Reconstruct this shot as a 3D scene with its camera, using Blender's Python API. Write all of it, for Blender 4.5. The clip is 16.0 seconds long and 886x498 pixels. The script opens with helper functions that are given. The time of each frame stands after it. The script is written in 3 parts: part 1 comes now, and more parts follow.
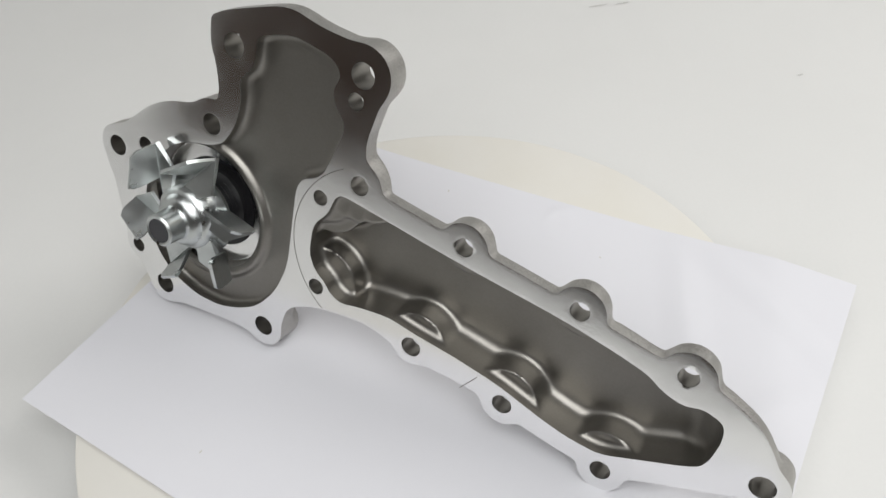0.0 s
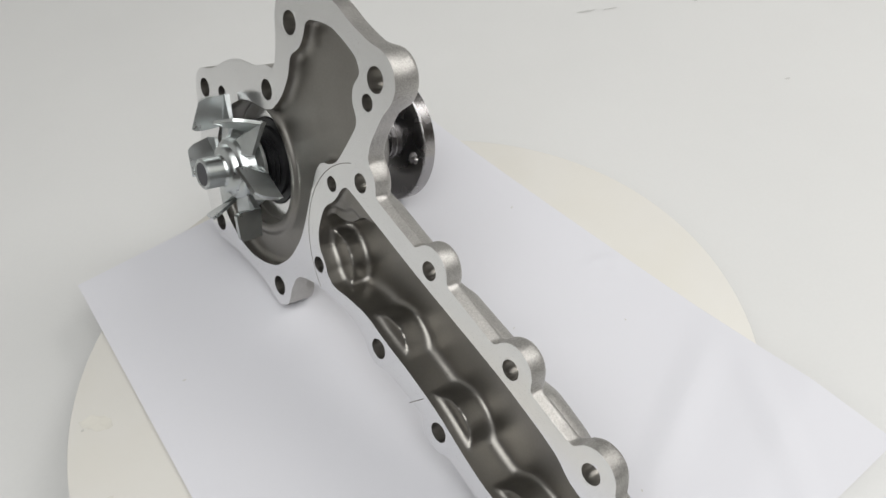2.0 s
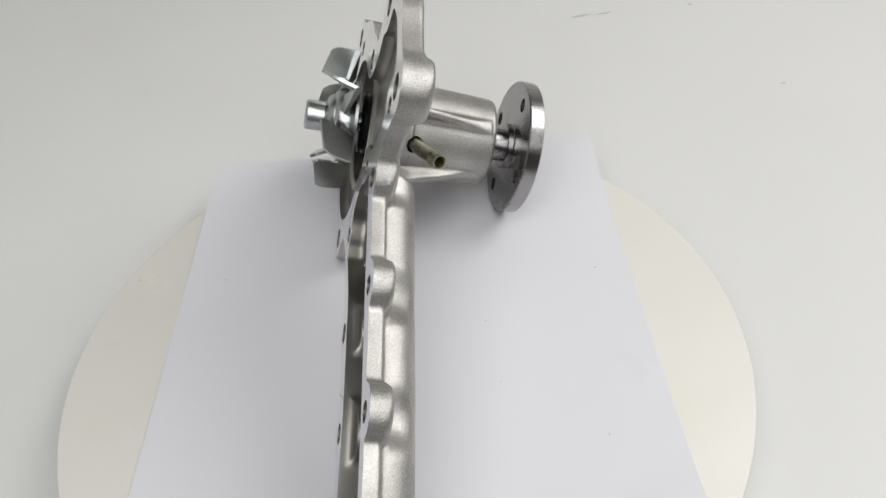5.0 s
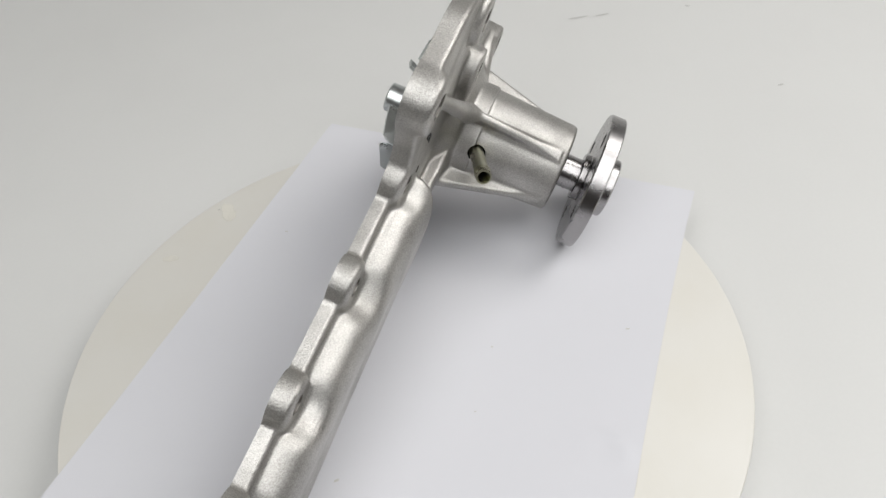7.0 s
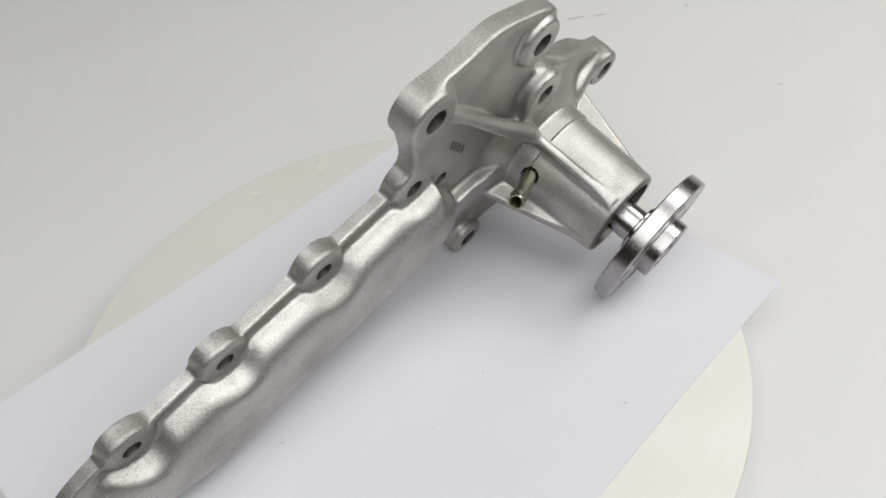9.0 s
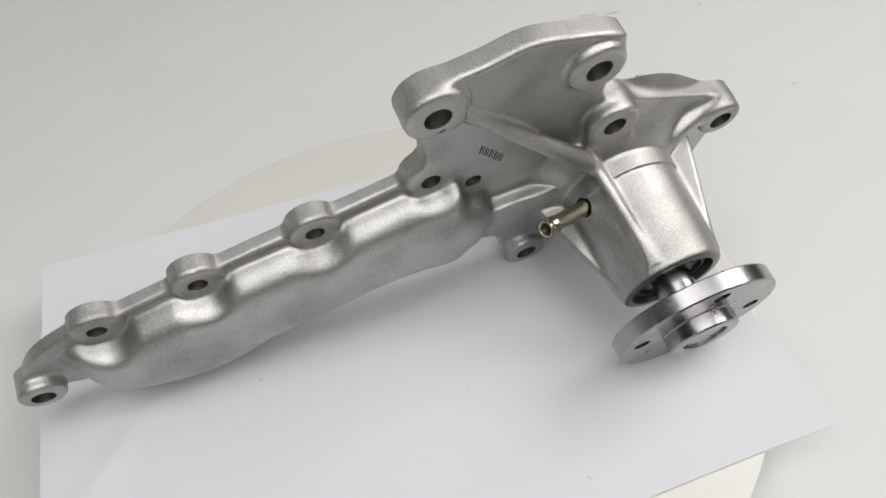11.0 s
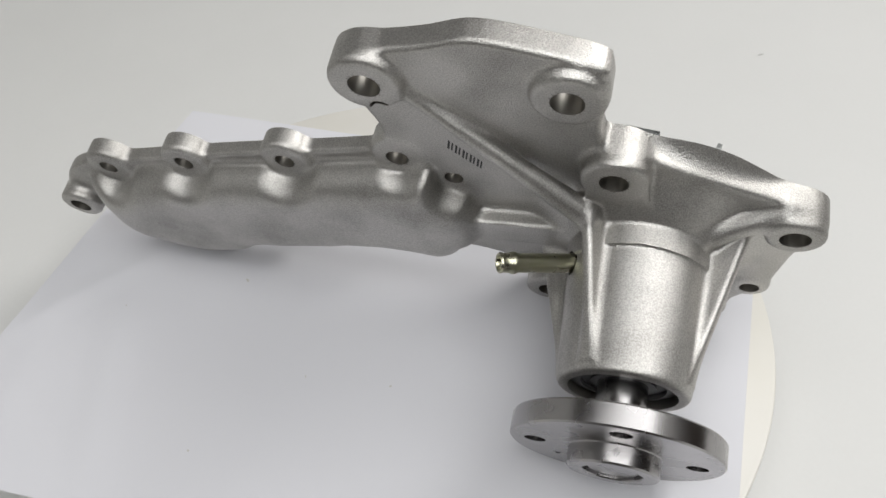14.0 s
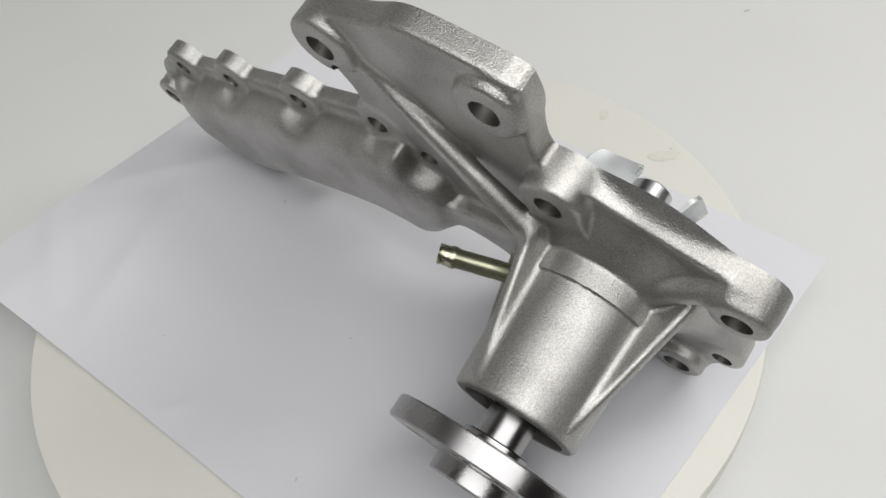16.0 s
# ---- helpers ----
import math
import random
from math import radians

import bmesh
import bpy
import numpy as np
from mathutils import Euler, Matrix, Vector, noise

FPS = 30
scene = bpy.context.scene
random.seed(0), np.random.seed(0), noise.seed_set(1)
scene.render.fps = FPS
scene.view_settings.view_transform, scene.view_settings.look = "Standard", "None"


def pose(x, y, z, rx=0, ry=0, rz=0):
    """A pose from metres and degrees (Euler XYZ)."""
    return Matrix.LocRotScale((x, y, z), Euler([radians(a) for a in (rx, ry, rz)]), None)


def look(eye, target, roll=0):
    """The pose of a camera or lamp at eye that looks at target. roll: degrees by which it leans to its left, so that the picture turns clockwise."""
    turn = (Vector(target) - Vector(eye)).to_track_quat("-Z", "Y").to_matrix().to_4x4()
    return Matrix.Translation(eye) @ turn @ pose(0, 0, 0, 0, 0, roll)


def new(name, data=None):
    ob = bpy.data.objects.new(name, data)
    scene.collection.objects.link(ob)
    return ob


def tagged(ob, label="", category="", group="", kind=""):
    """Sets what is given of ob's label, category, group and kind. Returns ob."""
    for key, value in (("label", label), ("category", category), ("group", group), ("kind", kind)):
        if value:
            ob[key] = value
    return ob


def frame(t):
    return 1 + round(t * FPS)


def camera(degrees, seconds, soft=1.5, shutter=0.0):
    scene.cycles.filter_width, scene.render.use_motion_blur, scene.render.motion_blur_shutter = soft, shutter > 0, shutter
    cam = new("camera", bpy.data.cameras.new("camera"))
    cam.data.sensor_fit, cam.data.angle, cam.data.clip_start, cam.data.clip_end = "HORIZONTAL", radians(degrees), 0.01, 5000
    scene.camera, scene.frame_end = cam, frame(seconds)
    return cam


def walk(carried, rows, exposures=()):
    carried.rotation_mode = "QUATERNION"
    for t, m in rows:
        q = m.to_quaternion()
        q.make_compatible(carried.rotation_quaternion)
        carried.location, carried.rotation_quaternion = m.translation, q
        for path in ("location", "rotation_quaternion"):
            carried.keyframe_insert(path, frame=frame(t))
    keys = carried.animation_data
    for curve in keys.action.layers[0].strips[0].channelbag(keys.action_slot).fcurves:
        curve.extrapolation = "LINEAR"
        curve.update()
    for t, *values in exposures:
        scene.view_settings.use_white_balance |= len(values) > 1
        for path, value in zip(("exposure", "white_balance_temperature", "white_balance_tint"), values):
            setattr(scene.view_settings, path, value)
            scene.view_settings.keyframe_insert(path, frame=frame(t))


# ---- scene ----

# ---- camera: hand held, drifting a little over the turntable ----
cam = camera(58.48, 16.0)
PATH = [
    (0, pose(0.0076, -0.2198, 0.2773, 43.81, 4.98, -5.95)),
    (0.5, pose(0.0069, -0.2201, 0.2780, 43.81, 4.93, -6.33)),
    (1, pose(0.0042, -0.2202, 0.2794, 43.84, 4.78, -6.70)),
    (1.5, pose(0.0033, -0.2195, 0.2800, 43.86, 4.75, -7.02)),
    (2, pose(0.0034, -0.2187, 0.2798, 43.94, 4.74, -7.16)),
    (2.5, pose(0.0030, -0.2194, 0.2799, 44.21, 4.67, -7.40)),
    (3, pose(0.0028, -0.2181, 0.2796, 44.26, 4.66, -7.57)),
    (3.5, pose(0.0031, -0.2176, 0.2790, 44.35, 4.74, -7.62)),
    (4, pose(0.0026, -0.2161, 0.2796, 44.17, 4.58, -7.73)),
    (4.2, pose(0.0030, -0.2147, 0.2796, 44.03, 4.55, -7.63)),
    (6.3, pose(0.0020, -0.2134, 0.2810, 43.98, 4.73, -8.12)),
    (6.5, pose(0.0020, -0.2140, 0.2816, 44.01, 4.80, -8.18)),
    (7, pose(0.0029, -0.2117, 0.2797, 44.05, 4.65, -7.97)),
    (7.5, pose(0.0038, -0.2103, 0.2788, 44.06, 4.60, -7.91)),
    (8, pose(0.0042, -0.2090, 0.2788, 43.95, 4.61, -8.01)),
    (8.5, pose(0.0063, -0.2101, 0.2779, 44.08, 4.76, -7.88)),
    (9, pose(0.0068, -0.2118, 0.2788, 44.12, 4.95, -7.85)),
    (9.5, pose(0.0056, -0.2134, 0.2780, 44.39, 4.83, -7.41)),
    (10, pose(0.0065, -0.2139, 0.2753, 44.45, 4.56, -6.98)),
    (10.2, pose(0.0088, -0.2122, 0.2749, 44.26, 4.72, -6.26)),
    (12.3, pose(-0.0003, -0.2110, 0.2503, 45.82, 4.13, -8.23)),
    (12.5, pose(0.0016, -0.2107, 0.2485, 45.72, 4.14, -8.29)),
    (13, pose(0.0020, -0.2104, 0.2473, 45.74, 4.20, -8.88)),
    (13.5, pose(0.0030, -0.2085, 0.2447, 45.59, 4.22, -9.45)),
    (14, pose(0.0045, -0.2097, 0.2439, 45.32, 4.24, -9.86)),
    (14.5, pose(0.0044, -0.2117, 0.2446, 44.69, 4.30, -10.31)),
    (15, pose(0.0047, -0.2134, 0.2444, 44.01, 4.52, -10.44)),
    (15.5, pose(0.0047, -0.2159, 0.2443, 43.46, 4.68, -10.65)),
    (16, pose(0.0054, -0.2181, 0.2450, 42.93, 4.65, -10.81)),
]
walk(cam, PATH, [(0, 0.08), (2, 0.04), (4, 0.0), (14, 0.0), (16, -0.09)])

# angle of the turntable, degrees, over the clip
TURN = [
    (0, 0.00), (0.5, -5.83), (1, -11.66), (1.5, -17.57), (2, -23.50), (2.5, -29.43),
    (3, -35.36), (3.5, -41.29), (4, -47.17), (4.2, -49.51), (6.3, -73.79), (6.5, -76.13),
    (7, -82.05), (7.5, -87.99), (8, -93.90), (8.5, -99.95), (9, -105.95), (9.5, -111.75),
    (10, -117.67), (10.2, -119.99), (12.3, -149.47), (12.5, -152.00), (13, -158.03), (13.5, -164.12),
    (14, -170.11), (14.5, -176.07), (15, -182.06), (15.5, -188.05), (16, -194.04),
]

# ---- light ----
world = bpy.data.worlds.new("room_light")
scene.world = world
world.use_nodes = True
world.node_tree.nodes["Background"].inputs[0].default_value = (0.62, 0.60, 0.57, 1)
world.node_tree.nodes["Background"].inputs[1].default_value = 0.17


def softbox(name, eye, target, size, watts, colour):
    data = bpy.data.lights.new(name, "AREA")
    data.shape, data.size, data.size_y = "RECTANGLE", size[0], size[1]
    data.energy, data.color = watts, colour
    ob = new(name, data)
    ob.matrix_world = look(eye, target)
    return ob


softbox("key_softbox", (0.95, 0.12, 0.95), (0, 0, 0), (0.7, 0.7), 9.8, (1.0, 0.985, 0.96))
softbox("ceiling_softbox", (0.05, -0.78, 1.38), (0.08, -0.1, 0), (1.8, 1.4), 27.0, (0.985, 0.99, 0.985))

# ---- materials ----


def material(name, colour, rough, metal=0.0, grain=0.0, grain_size=2000.0, bump=0.0, bump_size=2500.0, blotch=0.0, blotch_size=60.0,
             rough_var=0.0, tint=None):
    """A surface with variation at two scales: fine grain and wide blotches, in object space (metres)."""
    m = bpy.data.materials.new(name)
    m.use_nodes = True
    nt = m.node_tree
    bsdf = nt.nodes["Principled BSDF"]
    bsdf.inputs["Metallic"].default_value = metal
    bsdf.inputs["Roughness"].default_value = rough
    bsdf.inputs["Base Color"].default_value = (*colour, 1)
    tc = nt.nodes.new("ShaderNodeTexCoord")

    def noise_tex(size, detail):
        n = nt.nodes.new("ShaderNodeTexNoise")
        n.inputs["Scale"].default_value, n.inputs["Detail"].default_value = size, detail
        nt.links.new(tc.outputs["Object"], n.inputs["Vector"])
        return n

    fine, wide = noise_tex(grain_size, 3), noise_tex(blotch_size, 4)
    mix = nt.nodes.new("ShaderNodeMix")
    mix.data_type = "RGBA"
    other = tint or tuple(c * 0.8 for c in colour)
    mix.inputs[6].default_value, mix.inputs[7].default_value = (*colour, 1), (*other, 1)
    add = nt.nodes.new("ShaderNodeMath")
    add.operation = "MULTIPLY_ADD"
    ramp = nt.nodes.new("ShaderNodeMapRange")
    ramp.inputs["From Min"].default_value, ramp.inputs["From Max"].default_value = 0.42, 0.72
    ramp.inputs["To Max"].default_value = blotch
    nt.links.new(wide.outputs["Fac"], ramp.inputs["Value"])
    speck = nt.nodes.new("ShaderNodeMapRange")
    speck.inputs["From Min"].default_value, speck.inputs["From Max"].default_value = 0.36, 0.64
    nt.links.new(fine.outputs["Fac"], speck.inputs["Value"])
    nt.links.new(speck.outputs["Result"], add.inputs[0])
    add.inputs[1].default_value = grain
    nt.links.new(ramp.outputs["Result"], add.inputs[2])
    nt.links.new(add.outputs[0], mix.inputs[0])
    nt.links.new(mix.outputs[2], bsdf.inputs["Base Color"])
    if rough_var:
        rr = nt.nodes.new("ShaderNodeMapRange")
        rr.inputs["From Min"].default_value, rr.inputs["From Max"].default_value = 0.3, 0.7
        rr.inputs["To Min"].default_value, rr.inputs["To Max"].default_value = rough - rough_var, rough + rough_var
        nt.links.new(wide.outputs["Fac"], rr.inputs["Value"])
        nt.links.new(rr.outputs["Result"], bsdf.inputs["Roughness"])
    if bump:
        b = nt.nodes.new("ShaderNodeBump")
        b.inputs["Strength"].default_value, b.inputs["Distance"].default_value = bump, 0.0004
        bn = noise_tex(bump_size, 2)
        nt.links.new(bn.outputs["Fac"], b.inputs["Height"])
        nt.links.new(b.outputs["Normal"], bsdf.inputs["Normal"])
    return m


CAST = material("blasted_cast_aluminium", (0.545, 0.532, 0.51), 0.45, 1.0, 0.4, 2000, 0.46, 2100, 0.36, 45, 0.07, (0.19, 0.183, 0.17))
# dark skin of the cast pockets; on hole walls it paints in shade
RAW_AND_SHADE = material("raw_skin_and_shade", (0.30, 0.287, 0.265), 0.42, 1.0, 0.2, 1100, 0.06, 900, 0.4, 40, 0.05)
MACHINED = material("machined_aluminium", (0.88, 0.88, 0.88), 0.17, 1.0, 0.1, 900, 0.015, 900, 0.1, 50, 0.04)
ZINC = material("zinc_plated_steel", (0.58, 0.605, 0.60), 0.33, 1.0, 0.15, 400, 0.05, 500, 0.45, 110, 0.08)
STEEL = material("turned_steel", (0.36, 0.35, 0.35), 0.26, 1.0, 0.1, 1500, 0.03, 1500, 0.2, 80, 0.05)
DARK_STEEL = material("dark_shaft_end", (0.12, 0.12, 0.13), 0.5, 1.0, 0.2, 1200, 0.1, 900)
BRASS = material("yellow_passivated_steel", (0.46, 0.445, 0.35), 0.3, 1.0, 0.2, 700, 0.06, 600, 0.5, 160, 0.06, (0.36, 0.38, 0.21))
RUBBER = material("black_rubber", (0.012, 0.012, 0.013), 0.35, 0.0, 0.2, 900, 0.1, 900)
INK = material("black_ink", (0.03, 0.03, 0.03), 0.6)
PAPER = material("white_paper", (0.602, 0.602, 0.632), 0.75, 0.0, 0.02, 1500, 0.0, 900, 0.02, 18)
DISC = material("ivory_plastic", (0.63, 0.615, 0.575), 0.5, 0.0, 0.05, 900, 0.04, 400, 0.4, 22, 0.05, (0.60, 0.575, 0.505))
BOARD = material("white_backdrop_board", (0.60, 0.60, 0.588), 0.6, 0.0, 0.05, 500, 0.05, 150, 0.12, 9, 0.05)
SMUDGE = material("grey_smudge", (0.50, 0.49, 0.46), 0.7, 0.0, 0.2, 900)
STAIN = material("yellow_stain", (0.605, 0.587, 0.53), 0.6, 0.0, 0.1, 900, 0.0, 900, 0.4, 200)
SCUFF = material("board_scuff", (0.47, 0.47, 0.455), 0.7, 0.0, 0.1, 900, 0.0, 900, 0.3, 150)
ROOM = material("brown_room_wall", (0.11, 0.075, 0.055), 0.8, 0.0, 0.1, 60, 0.0, 60, 0.3, 2)

# ---- building helpers ----


def mesh_from(name, bm, mats, smooth=30):
    me = bpy.data.meshes.new(name)
    bm.normal_update()
    bm.to_mesh(me)
    bm.free()
    for m in mats if isinstance(mats, (list, tuple)) else [mats]:
        me.materials.append(m)
    if smooth:
        me.shade_smooth()
        me.set_sharp_from_angle(angle=radians(smooth))
    return me


def part(name, bm, mats, parent=None, label="", smooth=30, at=None):
    ob = new(name, mesh_from(name, bm, mats, smooth))
    ob.parent = parent
    if at is not None:
        ob.matrix_basis = at
    return tagged(ob, label) if label else ob


def lathe(profile, steps=64, closed=True):
    """A solid turned about the z axis from (radius, z) pairs, metres."""
    bm = bmesh.new()
    rings = []
    for r, z in profile:
        if r < 1e-7:
            rings.append([bm.verts.new((0, 0, z))])
        else:
            rings.append([bm.verts.new((r * math.cos(2 * math.pi * i / steps), r * math.sin(2 * math.pi * i / steps), z)) for i in range(steps)])
    pairs = list(zip(rings, rings[1:])) + ([(rings[-1], rings[0])] if closed else [])
    for a, b in pairs:
        for i in range(steps):
            j = (i + 1) % steps
            quad = [a[i % len(a)], a[j % len(a)], b[j % len(b)], b[i % len(b)]]
            quad = [v for k, v in enumerate(quad) if v not in quad[:k]]
            if len(quad) > 2:
                bm.faces.new(quad)
    bmesh.ops.recalc_face_normals(bm, faces=bm.faces)
    return bm


MM = 0.001

# ---- the casting: a distance field in millimetres, u along the arm, v up the face, w out of the machined face ----


def smin(a, b, k):
    h = np.clip(0.5 + 0.5 * (b - a) / k, 0, 1)
    return b + (a - b) * h - k * h * (1 - h)


def smax(a, b, k):
    return -smin(-a, -b, k)


def rounded(points, times=2):
    """Corners cut twice: a smooth closed outline."""
    p = np.array(points, float)
    for _ in range(times):
        q = np.roll(p, -1, axis=0)
        p = np.stack([0.8 * p + 0.2 * q, 0.2 * p + 0.8 * q], 1).reshape(-1, 2)
    return p


U0, V0, STEP2 = -150.0, -80.0, 0.5


def outline(points):
    """Signed distance to a closed outline, kept as a table over the face."""
    p = rounded(points)
    u, v = np.meshgrid(np.arange(U0, 175, STEP2), np.arange(V0, 95, STEP2), indexing="ij")
    best, inside = np.full(u.shape, 1e9), np.zeros(u.shape, bool)
    for (ax, ay), (bx, by) in zip(p, np.roll(p, -1, axis=0)):
        ex, ey = bx - ax, by - ay
        t = np.clip(((u - ax) * ex + (v - ay) * ey) / (ex * ex + ey * ey), 0, 1)
        best = np.minimum(best, (u - ax - t * ex) ** 2 + (v - ay - t * ey) ** 2)
        cross = ((ay > v) != (by > v)) & (u < ex * (v - ay) / (ey if abs(ey) > 1e-9 else 1e-9) + ax)
        inside ^= cross
    table = np.where(inside, -1, 1) * np.sqrt(best)

    def at(x, y):
        i, j = (x - U0) / STEP2, (y - V0) / STEP2
        i0, j0 = np.clip(i.astype(int), 0, table.shape[0] - 2), np.clip(j.astype(int), 0, table.shape[1] - 2)
        fi, fj = i - i0, j - j0
        return (table[i0, j0] * (1 - fi) + table[i0 + 1, j0] * fi) * (1 - fj) + (table[i0, j0 + 1] * (1 - fi) + table[i0 + 1, j0 + 1] * fi) * fj

    return at


AXIS = (-84.0, -10.5)  # pump shaft
HOUSING = outline([(-71, 68), (-70, 75), (-40, 82), (-32, 82), (-21, 78), (-5, 75), (4, 71), (6.5, 65), (4, 57), (-3, 37), (4, 24), (-2, 10), (-10, -35),
                   (-28, -38), (-39, -43), (-43, -56), (-52, -66), (-66, -62), (-100, -63), (-112, -66), (-119, -57), (-126, -46), (-130, -40),
                   (-131, -30), (-133, -12), (-138, 2), (-137, 12), (-130, 17), (-116, 22), (-90, 32), (-77, 38.5), (-68, 42)])
ARM = outline([(-30, 10), (-6, 27), (8, 21.7), (71, 7.3), (116, -5.2), (133, -8), (149, -17), (158, -30), (160, -42), (152, -46), (141, -50), (121, -56),
               (108, -61), (92, -60), (72, -55), (48, -46.5), (20, -44), (8, -38), (-2, -35.5), (-30, -37)])
VOLUTE = outline([(-49, 70), (-34, 73), (-25, 71), (-16, 68), (-12.5, 63), (-16, 57), (-15, 51), (-11.5, 47), (-11, 43), (-16, 32), (-20, 24), (-24, 21),
                  (-30, 19), (-33, 14), (-35, 0), (-38, -22), (-45, -37), (-55, -48), (-65, -53), (-77, -56), (-90, -55), (-103, -49), (-111, -40),
                  (-116, -26), (-115, -8), (-107, 8), (-92, 19), (-70, 22), (-62, 32), (-58, 43), (-58, 52), (-52, 57), (-50, 62)])
TROUGH = outline([(-12, 17.5), (-5, 16), (36, 6), (80, -3), (101, -9), (111, -12.5), (117, -17), (124, -19.5), (131, -18), (138, -21), (139, -27), (137, -37),
                  (134, -42), (113, -49), (101, -53), (88, -51), (76, -47), (59, -40), (40, -35), (24, -32), (11, -28.5), (-2, -29), (-12, -30.5),
                  (-17, -27.5), (-19.5, -23.5), (-24.5, -19), (-27, -12), (-25, 1), (-18, 8), (-15, 15)])
# bolt bosses: u, v, outer radius, depth of the back, hole radius
BOSSES = [(-60.2, 64.2, 10.5, 11.5, 4.7), (-3.7, 64.6, 11, 11.5, 4.7), (-129, 7.6, 9, 13.5, 4.6), (-73.8, 30.5, 10, 13.5, 4.4), (-124, -40.2, 6.5, 9, 3.4),
          (-109.5, -56, 9, 13, 4.8), (-52, -57.2, 9.5, 13.5, 4.6), (-4, 23.5, 9.5, 8, 3.8), (21.5, -38.2, 8, 8, 4.2), (61.8, -48.1, 9, 8, 4.0),
          (102.7, -59.8, 9, 8, 3.9), (40.0, 12.3, 9.3, 8.0, 3.6), (84.6, 2.5, 9.3, 7.8, 3.6), (123.5, -8.0, 9.3, 7.6, 3.6), (154.8, -39.6, 8.9, 11.5, 4.4)]
PLAIN_HOLES = [(-112, 12, 3.6), (-6.4, 54.9, 3.2), (-21.5, 13.6, 3.2), (-23.8, -26.8, 3.5)]


def capsule(u, v, w, a, b, ra, rb):
    ax, ay, az = a
    ex, ey, ez = b[0] - ax, b[1] - ay, b[2] - az
    t = np.clip(((u - ax) * ex + (v - ay) * ey + (w - az) * ez) / (ex * ex + ey * ey + ez * ez), 0, 1)
    return np.sqrt((u - ax - t * ex) ** 2 + (v - ay - t * ey) ** 2 + (w - az - t * ez) ** 2) - (ra + t * (rb - ra))


def fin(u, v, w, angle, thick, root, tip, w0, w1):
    """A rib on the barrel: its height falls from root to tip between the depths w0 and w1."""
    c, s = math.cos(radians(angle)), math.sin(radians(angle))
    x, y = u - AXIS[0], v - AXIS[1]
    along, side = x * c + y * s, -x * s + y * c
    t = np.clip((w - w0) / (w1 - w0), 0, 1)
    slope = math.hypot(1, (root - tip) / (w1 - w0))
    return np.maximum(np.maximum(smax(np.abs(side) - thick, (along - (root + t * (tip - root))) / slope, 2.0), -along), w1 - w)


def pockets(u, v, w):
    """All that is cut out of the casting: volute, seal bore, trough, bearing bore and holes."""
    r = np.sqrt((u - AXIS[0]) ** 2 + (v - AXIS[1]) ** 2)
    cut = smax(VOLUTE(u, v), -5.0 - w, 3.5)
    cut = smax(cut, -(np.sqrt((r - 30.8) ** 2 + (w + 5.2) ** 2) - 2.2), 2.0)
    cut = np.minimum(cut, smax(r - 28.5, -11.0 - w, 1.0))
    cut = np.minimum(cut, np.maximum(r - 20.5, -40.0 - w))
    trough = smax(smax(TROUGH(u, v), -16.0 - w, 6.0), (-w - 6.5 - 0.9 * (139.0 - u)) / 1.35, 3.0)
    for bu, bv, br, top in ((21.5, -38.2, 12.2, -5), (61.8, -48.1, 12.2, -5), (102.7, -59.8, 13.2, -5), (-23.8, -26.8, 14, -7.5),
                            (-21.5, 13.6, 10.5, -4), (-21.5, 13.6, 16.5, -5), (-4, 23.5, 17, -5)):
        c = np.sqrt((u - bu) ** 2 + (v - bv) ** 2)
        trough = smax(trough, -smax(c - br, w - top, 1.2), 3.5)
    for bu, bv, br, bd, hr in BOSSES[11:14]:
        c = np.sqrt((u - bu) ** 2 + (v - bv) ** 2)
        trough = smax(trough, -smax(c - br - 4.5, w + 5.0, 3.0), 3.0)
    cut = np.minimum(cut, trough)
    cut = np.minimum(cut, np.maximum(r - 17.0, w + 60.0))
    for bu, bv, br, bd, hr in BOSSES:
        cut = np.minimum(cut, np.sqrt((u - bu) ** 2 + (v - bv) ** 2) - hr)
    for bu, bv, hr in PLAIN_HOLES:
        c = np.sqrt((u - bu) ** 2 + (v - bv) ** 2) - hr
        cut = np.minimum(cut, np.maximum(c, -6.0 - w) if bu < -100 else c)
    return cut


